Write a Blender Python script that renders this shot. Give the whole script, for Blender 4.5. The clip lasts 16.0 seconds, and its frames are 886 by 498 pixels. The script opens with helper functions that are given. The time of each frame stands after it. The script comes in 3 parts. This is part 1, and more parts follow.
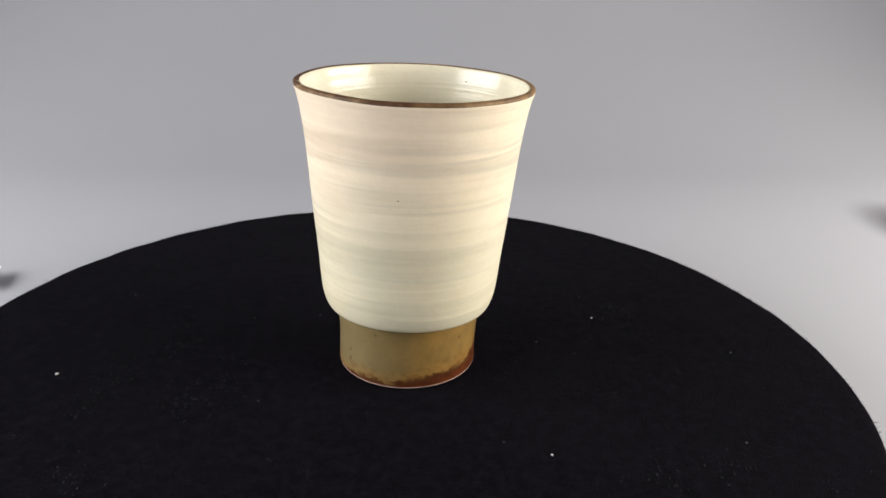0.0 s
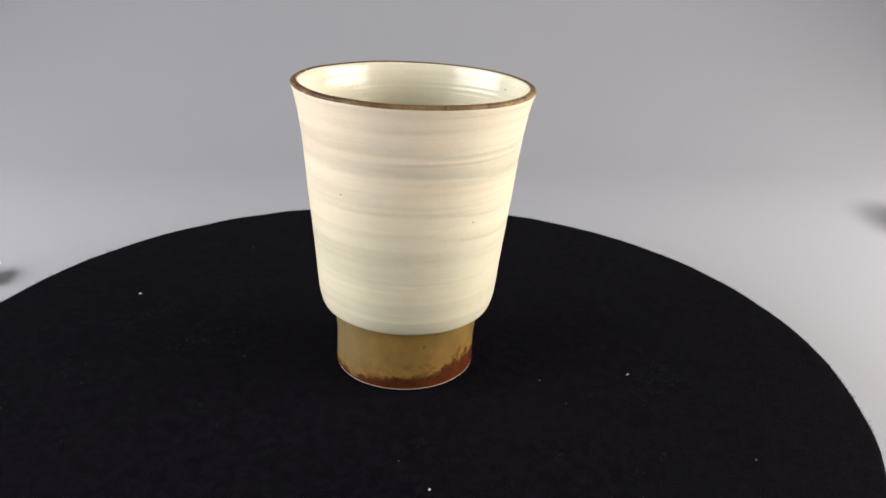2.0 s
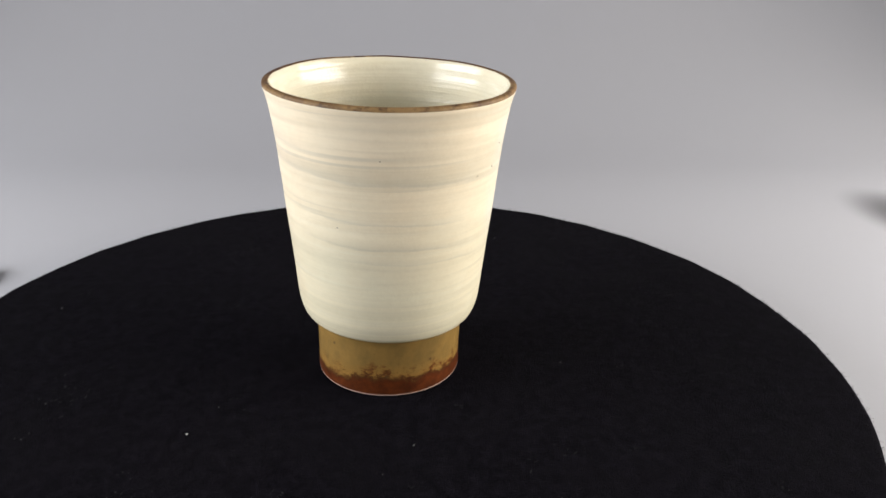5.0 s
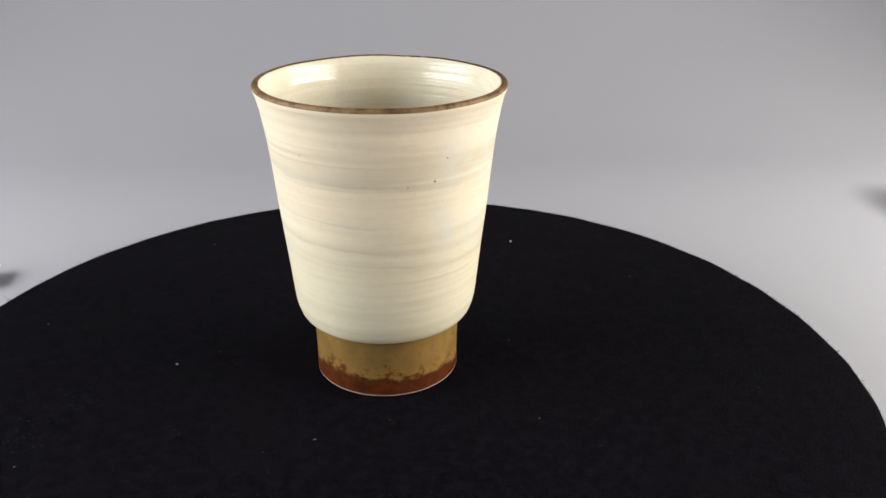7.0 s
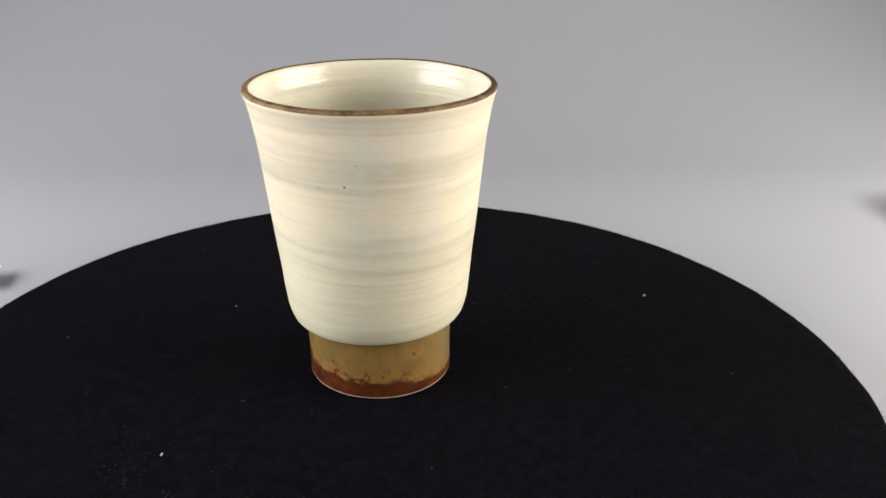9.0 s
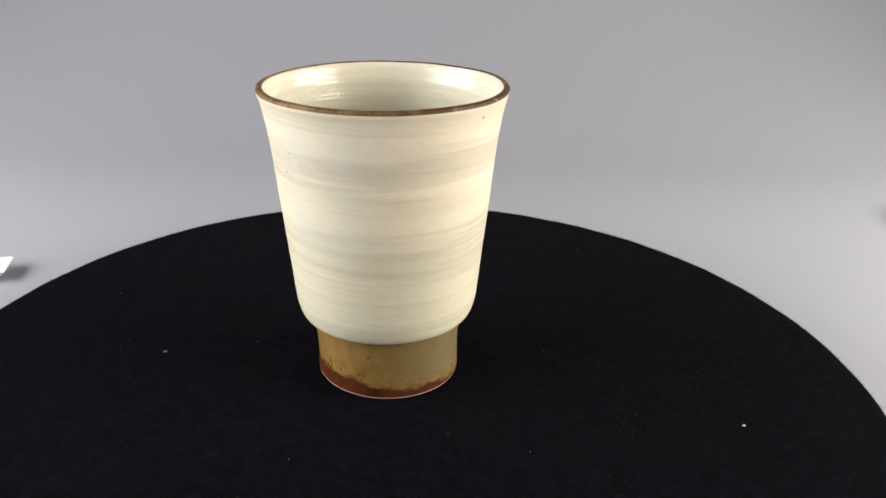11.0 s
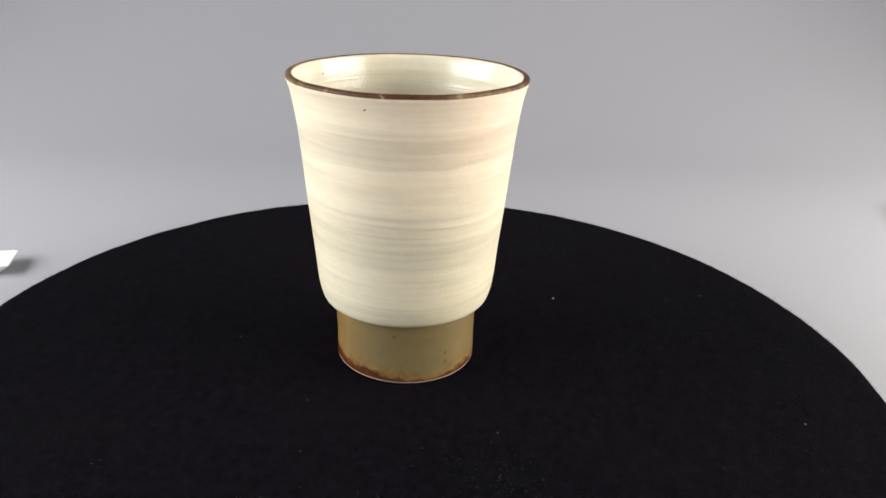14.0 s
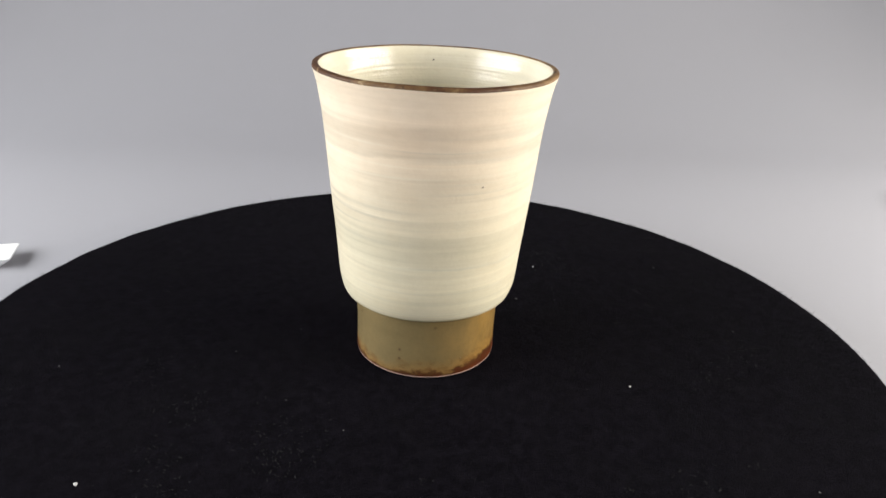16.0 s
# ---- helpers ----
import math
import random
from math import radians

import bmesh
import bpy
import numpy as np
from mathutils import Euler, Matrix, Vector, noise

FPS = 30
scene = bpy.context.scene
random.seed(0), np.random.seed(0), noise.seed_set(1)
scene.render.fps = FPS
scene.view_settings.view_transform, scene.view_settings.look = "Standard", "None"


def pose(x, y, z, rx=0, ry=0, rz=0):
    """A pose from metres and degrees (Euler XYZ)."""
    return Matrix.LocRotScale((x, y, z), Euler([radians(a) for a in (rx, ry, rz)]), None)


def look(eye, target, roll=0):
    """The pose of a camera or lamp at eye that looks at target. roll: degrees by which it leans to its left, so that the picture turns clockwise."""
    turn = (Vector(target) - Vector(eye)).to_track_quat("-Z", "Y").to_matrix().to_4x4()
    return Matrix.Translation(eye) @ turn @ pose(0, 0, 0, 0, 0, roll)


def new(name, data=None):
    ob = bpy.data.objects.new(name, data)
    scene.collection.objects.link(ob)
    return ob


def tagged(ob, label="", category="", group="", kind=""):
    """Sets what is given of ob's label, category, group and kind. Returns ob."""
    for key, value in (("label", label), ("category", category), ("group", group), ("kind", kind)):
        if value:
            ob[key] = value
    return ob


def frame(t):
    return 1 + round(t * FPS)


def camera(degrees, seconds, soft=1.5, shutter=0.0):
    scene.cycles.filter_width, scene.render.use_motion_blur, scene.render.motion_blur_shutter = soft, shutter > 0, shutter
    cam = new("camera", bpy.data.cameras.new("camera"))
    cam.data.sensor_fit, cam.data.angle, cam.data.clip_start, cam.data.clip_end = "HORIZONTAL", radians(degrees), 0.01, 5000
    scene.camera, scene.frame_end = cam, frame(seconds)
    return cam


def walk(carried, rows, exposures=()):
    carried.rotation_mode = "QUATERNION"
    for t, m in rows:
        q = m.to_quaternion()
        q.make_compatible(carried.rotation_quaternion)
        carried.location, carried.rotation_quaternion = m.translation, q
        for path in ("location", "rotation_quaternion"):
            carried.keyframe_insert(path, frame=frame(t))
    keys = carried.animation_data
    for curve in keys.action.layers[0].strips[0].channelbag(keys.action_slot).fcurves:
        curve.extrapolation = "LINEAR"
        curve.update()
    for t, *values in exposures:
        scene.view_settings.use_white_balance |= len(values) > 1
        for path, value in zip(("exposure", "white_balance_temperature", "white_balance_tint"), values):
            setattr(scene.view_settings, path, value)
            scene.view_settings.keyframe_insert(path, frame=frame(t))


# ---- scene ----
cam = camera(60.28, 16.0, soft=1.6)
CAMERA_ROWS = [
    (0, pose(0.0018, -0.2680, 0.1582, 67.517, -1.459, -3.248)),
    (0.5, pose(0.0020, -0.2659, 0.1578, 67.494, -1.461, -3.351)),
    (1, pose(0.0022, -0.2670, 0.1591, 66.961, -1.693, -3.195)),
    (1.5, pose(0.0029, -0.2670, 0.1593, 67.001, -1.479, -3.258)),
    (2, pose(0.0036, -0.2696, 0.1587, 67.306, -1.537, -3.130)),
    (2.5, pose(0.0033, -0.2676, 0.1597, 66.861, -1.377, -3.459)),
    (3, pose(0.0027, -0.2677, 0.1602, 66.939, -1.560, -3.409)),
    (3.5, pose(0.0027, -0.2682, 0.1599, 67.102, -1.431, -3.576)),
    (4, pose(0.0031, -0.2688, 0.1592, 66.886, -1.190, -3.801)),
    (4.5, pose(0.0035, -0.2675, 0.1573, 67.029, -1.152, -3.853)),
    (7, pose(0.0026, -0.2663, 0.1584, 66.694, -0.471, -3.570)),
    (7.5, pose(0.0024, -0.2666, 0.1585, 66.774, -0.454, -3.626)),
    (8, pose(0.0022, -0.2662, 0.1584, 66.880, -0.745, -3.438)),
    (8.5, pose(0.0015, -0.2659, 0.1570, 67.053, -0.946, -3.602)),
    (9, pose(0.0007, -0.2646, 0.1589, 66.876, -0.894, -3.483)),
    (11.5, pose(-0.0019, -0.2585, 0.1621, 66.127, -2.314, -2.164)),
    (12, pose(-0.0020, -0.2575, 0.1623, 65.747, -2.359, -2.368)),
    (12.5, pose(-0.0022, -0.2578, 0.1627, 65.828, -2.508, -2.439)),
    (13, pose(-0.0026, -0.2564, 0.1609, 65.884, -2.251, -2.394)),
    (13.5, pose(-0.0028, -0.2584, 0.1611, 65.789, -2.347, -2.370)),
    (14, pose(-0.0034, -0.2595, 0.1609, 66.216, -2.291, -2.065)),
    (14.5, pose(-0.0037, -0.2585, 0.1588, 65.996, -2.288, -1.941)),
    (15, pose(-0.0034, -0.2588, 0.1595, 66.005, -2.271, -2.147)),
    (15.5, pose(-0.0039, -0.2588, 0.1610, 65.790, -2.411, -1.897)),
    (16, pose(-0.0037, -0.2576, 0.1608, 65.497, -2.046, -2.014)),
]
walk(cam, CAMERA_ROWS, [(0.0, -0.02), (8.0, -0.02), (11.5, 0.02), (13.0, 0.06), (15.0, 0.09), (16.0, 0.09)])

# ---- world, lamps, exposure ----
world = bpy.data.worlds.new("room_dark")
scene.world = world
world.use_nodes = True
world.node_tree.nodes["Background"].inputs[0].default_value = (0.75, 0.8, 0.9, 1)
world.node_tree.nodes["Background"].inputs[1].default_value = 0.03
scene.view_settings.exposure = 0.0


def area_lamp(name, eye, target, width, height, watts, colour):
    data = bpy.data.lights.new(name, "AREA")
    data.shape, data.size, data.size_y = "RECTANGLE", width, height
    data.energy, data.color = watts, colour
    ob = new(name, data)
    ob.matrix_world = look(eye, target)
    return ob


# two wide diffuser panels stand at the sides of the turntable
area_lamp("photo_panel_left", (-0.64, -0.14, 0.285), (0, -0.02, 0.12), 0.68, 0.36, 7.8, (0.985, 0.98, 0.965))
area_lamp("photo_panel_right", (0.66, -0.12, 0.26), (0, 0.0, 0.12), 0.68, 0.31, 8.7, (1.0, 0.945, 0.86))

FLOOR_Z = -0.028        # level of the grey paper under the turntable
CUP_AT = (0.0066, 0.0027)   # the cup's foot on the disc
LEAN = (-0.697, 1.088)      # the cup's lean in degrees about x and y


# ---- material helpers ----
def material(name, rough=0.5, metal=0.0):
    m = bpy.data.materials.new(name)
    m.use_nodes = True
    nt = m.node_tree
    b = nt.nodes["Principled BSDF"]
    b.inputs["Roughness"].default_value = rough
    b.inputs["Metallic"].default_value = metal
    return m, nt, b


def node(nt, kind, **values):
    n = nt.nodes.new(kind)
    for key, v in values.items():
        n.inputs[key.replace("_", " ")].default_value = v
    return n


def math_node(nt, op, a, b=None, clamp=False):
    n = nt.nodes.new("ShaderNodeMath")
    n.operation, n.use_clamp = op, clamp
    for slot, v in enumerate((a, b)):
        if v is None:
            continue
        if isinstance(v, (int, float)):
            n.inputs[slot].default_value = v
        else:
            nt.links.new(v, n.inputs[slot])
    return n.outputs[0]


def ramp(nt, value, stops, mode="LINEAR"):
    n = nt.nodes.new("ShaderNodeValToRGB")
    n.color_ramp.interpolation = mode
    els = n.color_ramp.elements
    while len(els) < len(stops):
        els.new(0.5)
    for e, (at, c) in zip(els, stops):
        e.position = at
        e.color = (c, c, c, 1) if isinstance(c, (int, float)) else (*c, 1)
    nt.links.new(value, n.inputs[0])
    return n.outputs[0]


def mix(nt, fac, a, b, mode="MIX"):
    n = nt.nodes.new("ShaderNodeMix")
    n.data_type, n.blend_type = "RGBA", mode
    for slot, v in ((0, fac), (6, a), (7, b)):
        if isinstance(v, (int, float)):
            n.inputs[slot].default_value = v
        elif isinstance(v, tuple):
            n.inputs[slot].default_value = (*v, 1)
        else:
            nt.links.new(v, n.inputs[slot])
    return n.outputs[2]


def coords(nt, scale=(1, 1, 1), shift=(0, 0, 0)):
    tc = nt.nodes.new("ShaderNodeTexCoord")
    mp = nt.nodes.new("ShaderNodeMapping")
    mp.inputs["Scale"].default_value = scale
    mp.inputs["Location"].default_value = shift
    nt.links.new(tc.outputs["Object"], mp.inputs["Vector"])
    return mp.outputs[0]


def noise_tex(nt, vec, scale, detail=4.0, rough=0.55, distort=0.0):
    n = node(nt, "ShaderNodeTexNoise", Scale=scale, Detail=detail, Roughness=rough, Distortion=distort)
    nt.links.new(vec, n.inputs["Vector"])
    return n.outputs[0]


def bump(nt, bsdf, height, strength, distance):
    n = node(nt, "ShaderNodeBump", Strength=strength, Distance=distance)
    nt.links.new(height, n.inputs["Height"])
    nt.links.new(n.outputs[0], bsdf.inputs["Normal"])


def object_axis(nt, which):
    tc = nt.nodes.new("ShaderNodeTexCoord")
    s = nt.nodes.new("ShaderNodeSeparateXYZ")
    nt.links.new(tc.outputs["Object"], s.inputs[0])
    return s.outputs[which]


def around(nt, degrees):
    """The cosine of the angle round the cup's axis from the given bearing, from -1 to 1."""
    x, y = object_axis(nt, 0), object_axis(nt, 1)
    r = math_node(nt, "SQRT", math_node(nt, "ADD", math_node(nt, "MULTIPLY", x, x), math_node(nt, "MULTIPLY", y, y)))
    c, s = math.cos(radians(degrees)), math.sin(radians(degrees))
    dot = math_node(nt, "ADD", math_node(nt, "MULTIPLY", x, c), math_node(nt, "MULTIPLY", y, s))
    return math_node(nt, "DIVIDE", dot, r)


# ---- materials ----
def make_glaze(name, rough, inside):
    m, nt, b = material(name, rough)
    z = object_axis(nt, 2)
    high = math_node(nt, "DIVIDE", z, 0.109)
    # the brush climbed a little on one side: heights are read along that slant
    slant = math_node(nt, "MULTIPLY", math_node(nt, "MULTIPLY", around(nt, -105), 0.0021), ramp(nt, high, [(0.40, 0.2), (0.58, 1.0)]))
    wob = noise_tex(nt, coords(nt, (1, 1, 0.6)), 22, 2)
    zw = math_node(nt, "ADD", math_node(nt, "SUBTRACT", z, slant), math_node(nt, "MULTIPLY", math_node(nt, "SUBTRACT", wob, 0.5), 0.0030))
    # ragged ends of single bristles along the edge of a pass
    zw = math_node(nt, "ADD", zw, math_node(nt, "MULTIPLY", math_node(nt, "SUBTRACT", noise_tex(nt, coords(nt, (60, 60, 500), (2, 9, 4)), 1.0, 3, 0.6), 0.5), 0.0022))
    broad = noise_tex(nt, coords(nt, (9, 9, 105)), 1.0, 3, 0.5, 0.5)
    fine = noise_tex(nt, coords(nt, (11, 11, 330), (3, 1, 7)), 1.0, 3, 0.55, 0.4)
    # wide darker passes of the brush, each with a crisp lower edge
    passes = ramp(nt, math_node(nt, "DIVIDE", zw, 0.109), [
        (0.0, 0.02), (0.41, 0.03), (0.435, 0.10), (0.445, 0.30), (0.52, 0.26), (0.583, 0.38), (0.594, 0.08), (0.65, 0.05), (0.70, 0.0),
        (0.774, 0.0), (0.784, 0.80), (0.82, 0.74), (0.865, 0.76), (0.88, 0.26), (0.93, 0.12), (1.0, 0.34)])
    # the upper pass is solid on one side and breaks up into lines on the other
    solid = math_node(nt, "ADD", 0.68, math_node(nt, "MULTIPLY", around(nt, 155), 0.34))
    streak = math_node(nt, "ADD", math_node(nt, "MULTIPLY", math_node(nt, "SUBTRACT", broad, 0.48), 1.7), math_node(nt, "MULTIPLY", passes, solid))
    streak = math_node(nt, "ADD", streak, math_node(nt, "MULTIPLY", math_node(nt, "SUBTRACT", fine, 0.5), 1.15), True)
    pink = math_node(nt, "MULTIPLY", ramp(nt, around(nt, -125), [(0.0, 0.0), (1.0, 1.0)]),
                     ramp(nt, high, [(0.50, 0.0), (0.88, 1.0)]))
    light = mix(nt, pink, (0.83, 0.722, 0.545), (0.83, 0.695, 0.54))
    dark = mix(nt, pink, (0.565, 0.498, 0.37), (0.605, 0.49, 0.365))
    if inside:
        light, dark = (0.81, 0.755, 0.60), (0.66, 0.625, 0.50)
    colour = mix(nt, streak, light, dark)
    # thin grey-brown lines left by single bristles, long and tapering
    line = noise_tex(nt, coords(nt, (7, 7, 430), (9, 2, 4)), 1.0, 2, 0.5, 0.45)
    where = noise_tex(nt, coords(nt, (16, 16, 50), (4, 8, 1)), 1.0, 2)
    drag = math_node(nt, "MULTIPLY", ramp(nt, line, [(0.57, 0.0), (0.72, 1.0)]), ramp(nt, where, [(0.40, 0.0), (0.60, 1.0)]))
    drag = math_node(nt, "MULTIPLY", drag, ramp(nt, high, [(0.36, 0.15), (0.52, 1.0)]))
    colour = mix(nt, math_node(nt, "MULTIPLY", drag, 0.20 if inside else 0.60), colour, (0.46, 0.43, 0.36))
    # paler ridges between them
    pale = math_node(nt, "MULTIPLY", ramp(nt, line, [(0.28, 1.0), (0.42, 0.0)]), ramp(nt, where, [(0.35, 1.0), (0.6, 0.2)]))
    colour = mix(nt, math_node(nt, "MULTIPLY", pale, 0.38), colour, (0.85, 0.81, 0.68))
    if not inside:
        # long single strokes on the side where the upper pass breaks up
        for at, wide, bearing, reach, depth in ((0.0850, 0.00075, -10, 0.35, 0.80), (0.0712, 0.00060, -5, 0.55, 0.55), (0.0624, 0.00060, 5, 0.50, 0.50), (0.0570, 0.00060, 20, 0.55, 0.40),
                                              (0.0468, 0.00080, -90, 0.45, 0.50), (0.0918, 0.00080, -85, 0.45, 0.50), (0.0846, 0.00110, -90, 0.45, 0.55)):
            off = math_node(nt, "DIVIDE", math_node(nt, "SUBTRACT", zw, at), wide)
            shape = ramp(nt, math_node(nt, "ADD", math_node(nt, "MULTIPLY", off, 0.14), 0.35), [(0.16, 0.0), (0.32, 1.0), (0.46, 0.45), (0.95, 0.0)])
            shape = math_node(nt, "MULTIPLY", shape, ramp(nt, around(nt, bearing), [(reach, 0.0), (0.97, depth)], "EASE"))
            colour = mix(nt, math_node(nt, "MULTIPLY", shape, ramp(nt, fine, [(0.30, 1.0), (0.62, 0.35)])), colour, (0.47, 0.44, 0.37))
    # a cooler, slightly green cast low on the wall; its darkening offsets the lamps
    low = ramp(nt, high, [(0.18, 1.0), (0.50, 0.65), (0.85, 0.0)])
    colour = mix(nt, low, colour, mix(nt, 1.0, colour, (0.89, 0.95, 0.94), "MULTIPLY"))
    # soft blushes: pale blue-grey and warm patches where the slip is thin
    blush = noise_tex(nt, coords(nt, (34, 34, 30), (1, 6, 3)), 1.0, 3, 0.55)
    colour = mix(nt, ramp(nt, blush, [(0.52, 0.0), (0.74, 0.40)]), colour, mix(nt, 1.0, colour, (0.93, 0.985, 1.02), "MULTIPLY"))
    colour = mix(nt, ramp(nt, blush, [(0.28, 0.6), (0.48, 0.0)]), colour, mix(nt, 1.0, colour, (1.0, 0.95, 0.90), "MULTIPLY"))
    if not inside:
        # a run of thin bluish slip down one side
        drift = math_node(nt, "MULTIPLY", ramp(nt, around(nt, 84), [(0.86, 0.0), (0.985, 1.0)], "EASE"), ramp(nt, high, [(0.45, 0.0), (0.62, 1.0), (0.90, 0.8), (0.97, 0.0)]))
        drift = math_node(nt, "MULTIPLY", drift, ramp(nt, noise_tex(nt, coords(nt, (90, 90, 60), (5, 2, 2)), 1.0, 3), [(0.38, 0.0), (0.66, 0.6)]))
        colour = mix(nt, drift, colour, (0.66, 0.685, 0.63))
    # mottled grain of the glaze
    mottle = noise_tex(nt, coords(nt, (1, 1, 1.6), (8, 1, 5)), 260, 5, 0.7)
    colour = mix(nt, ramp(nt, mottle, [(0.44, 0.0), (0.70, 0.5)]), colour, mix(nt, 1.0, colour, (0.92, 0.905, 0.88), "MULTIPLY"))
    # fine throwing lines near the bottom of the wall
    turned = noise_tex(nt, coords(nt, (2.5, 2.5, 900), (5, 5, 2)), 1.0, 2, 0.5, 0.1)
    foot_zone = ramp(nt, high, [(0.30, 1.0), (0.46, 0.15), (0.9, 0.15)])
    lines = math_node(nt, "MULTIPLY", ramp(nt, turned, [(0.46, 0.0), (0.66, 0.32)]), foot_zone)
    colour = mix(nt, lines, colour, (0.56, 0.535, 0.44))
    nt.links.new(colour, b.inputs["Base Color"])
    rings = noise_tex(nt, coords(nt, (9, 9, 300), (1, 4, 2)), 1.0, 2, 0.5)
    if not inside:
        swell = noise_tex(nt, coords(nt, (10, 10, 130), (6, 2, 8)), 1.0, 2, 0.5)
        rings = math_node(nt, "ADD", rings, math_node(nt, "MULTIPLY", swell, 3.0))
    grit = noise_tex(nt, coords(nt, (1, 1, 1)), 900, 3)
    bump(nt, b, math_node(nt, "ADD", rings, math_node(nt, "MULTIPLY", grit, 0.12 if inside else 0.25)),
         0.5 if inside else 0.3, 0.0015 if inside else 0.0006)
    nt.links.new(ramp(nt, fine, [(0.3, rough - 0.05), (0.7, rough + 0.08)]), b.inputs["Roughness"])
    b.inputs["Specular IOR Level"].default_value = 0.5
    return m


GLAZE_OUT = make_glaze("cream_brushed_glaze", 0.42, False)
GLAZE_IN = make_glaze("cream_inner_glaze", 0.12, True)


def make_foot_clay():
    m, nt, b = material("ash_brown_foot_glaze", 0.30)
    z = object_axis(nt, 2)
    cloud = noise_tex(nt, coords(nt, (1, 1, 1)), 45, 4)
    olive = mix(nt, cloud, (0.200, 0.124, 0.040), (0.345, 0.205, 0.058))
    olive = mix(nt, ramp(nt, noise_tex(nt, coords(nt, (1, 1, 0.7), (3, 3, 3)), 150, 5, 0.65), [(0.4, 0.0), (0.7, 0.6)]), olive, (0.14, 0.095, 0.035))
    grey = ramp(nt, around(nt, -165), [(0.0, 0.0), (0.8, 0.80)])
    olive = mix(nt, grey, olive, mix(nt, cloud, (0.160, 0.132, 0.070), (0.250, 0.196, 0.098)))
    # iron red along the ground edge, high on one side and thin on the other
    ragged = noise_tex(nt, coords(nt, (1, 1, 1.4)), 150, 9, 0.76, 0.5)
    sway = noise_tex(nt, coords(nt, (1, 1, 0.3)), 55, 3)
    top = math_node(nt, "ADD", math_node(nt, "MULTIPLY", around(nt, 30), 0.0026), 0.0040)
    top = math_node(nt, "ADD", top, math_node(nt, "MULTIPLY", math_node(nt, "MAXIMUM", around(nt, -85), 0.0), 0.0010))
    top = math_node(nt, "ADD", top, math_node(nt, "MULTIPLY", math_node(nt, "SUBTRACT", sway, 0.5), 0.0075))
    above = math_node(nt, "SUBTRACT", math_node(nt, "SUBTRACT", z, top), math_node(nt, "MULTIPLY", math_node(nt, "SUBTRACT", ragged, 0.5), 0.0115))
    rust = ramp(nt, math_node(nt, "ADD", math_node(nt, "MULTIPLY", above, 250), 0.5), [(0.25, 1.0), (0.70, 0.0)])
    crumbs = math_node(nt, "MULTIPLY", ramp(nt, noise_tex(nt, coords(nt, (1, 1, 1.5), (7, 3, 1)), 230, 7, 0.75), [(0.50, 0.0), (0.57, 1.0)]),
                       ramp(nt, math_node(nt, "MULTIPLY", above, 150), [(0.0, 1.0), (0.5, 0.8), (1.0, 0.0)]))
    rust = math_node(nt, "MAXIMUM", rust, math_node(nt, "MULTIPLY", crumbs, ramp(nt, around(nt, 30), [(0.2, 0.35), (0.75, 1.0)])))
    halo = ramp(nt, math_node(nt, "ADD", math_node(nt, "MULTIPLY", above, 100), 0.3), [(0.2, 0.6), (0.85, 0.0)])
    red = mix(nt, ramp(nt, noise_tex(nt, coords(nt), 170, 6, 0.7), [(0.36, 0.0), (0.64, 1.0)]), (0.055, 0.014, 0.005), (0.135, 0.034, 0.009))
    colour = mix(nt, halo, olive, (0.33, 0.165, 0.035))
    colour = mix(nt, rust, colour, red)
    # the ragged upper line of the rust is scorched darker
    scorch = ramp(nt, math_node(nt, "ADD", math_node(nt, "MULTIPLY", above, 250), 0.5), [(0.02, 0.0), (0.42, 0.8), (0.62, 0.5), (0.85, 0.0)])
    colour = mix(nt, scorch, colour, (0.055, 0.018, 0.008))
    # the pale bare ring where the foot was wiped
    ring = ramp(nt, math_node(nt, "MULTIPLY", z, 400), [(0.30, 1.0), (0.40, 0.0)])
    colour = mix(nt, ring, colour, (0.60, 0.42, 0.36))
    v = node(nt, "ShaderNodeTexVoronoi", Scale=260.0)
    nt.links.new(coords(nt), v.inputs["Vector"])
    pin = math_node(nt, "MULTIPLY", ramp(nt, v.outputs["Distance"], [(0.10, 1.0), (0.22, 0.0)]),
                    ramp(nt, v.outputs["Color"], [(0.72, 0.0), (0.78, 1.0)]))
    colour = mix(nt, math_node(nt, "MULTIPLY", pin, 0.85), colour, (0.09, 0.05, 0.025))
    grit = ramp(nt, noise_tex(nt, coords(nt, shift=(4, 4, 4)), 620, 5, 0.7), [(0.42, 0.0), (0.75, 0.30)])
    colour = mix(nt, grit, colour, mix(nt, 1.0, colour, (0.72, 0.68, 0.64), "MULTIPLY"))
    nt.links.new(colour, b.inputs["Base Color"])
    bump(nt, b, noise_tex(nt, coords(nt), 500, 3), 0.22, 0.0004)
    return m


FOOT_CLAY = make_foot_clay()


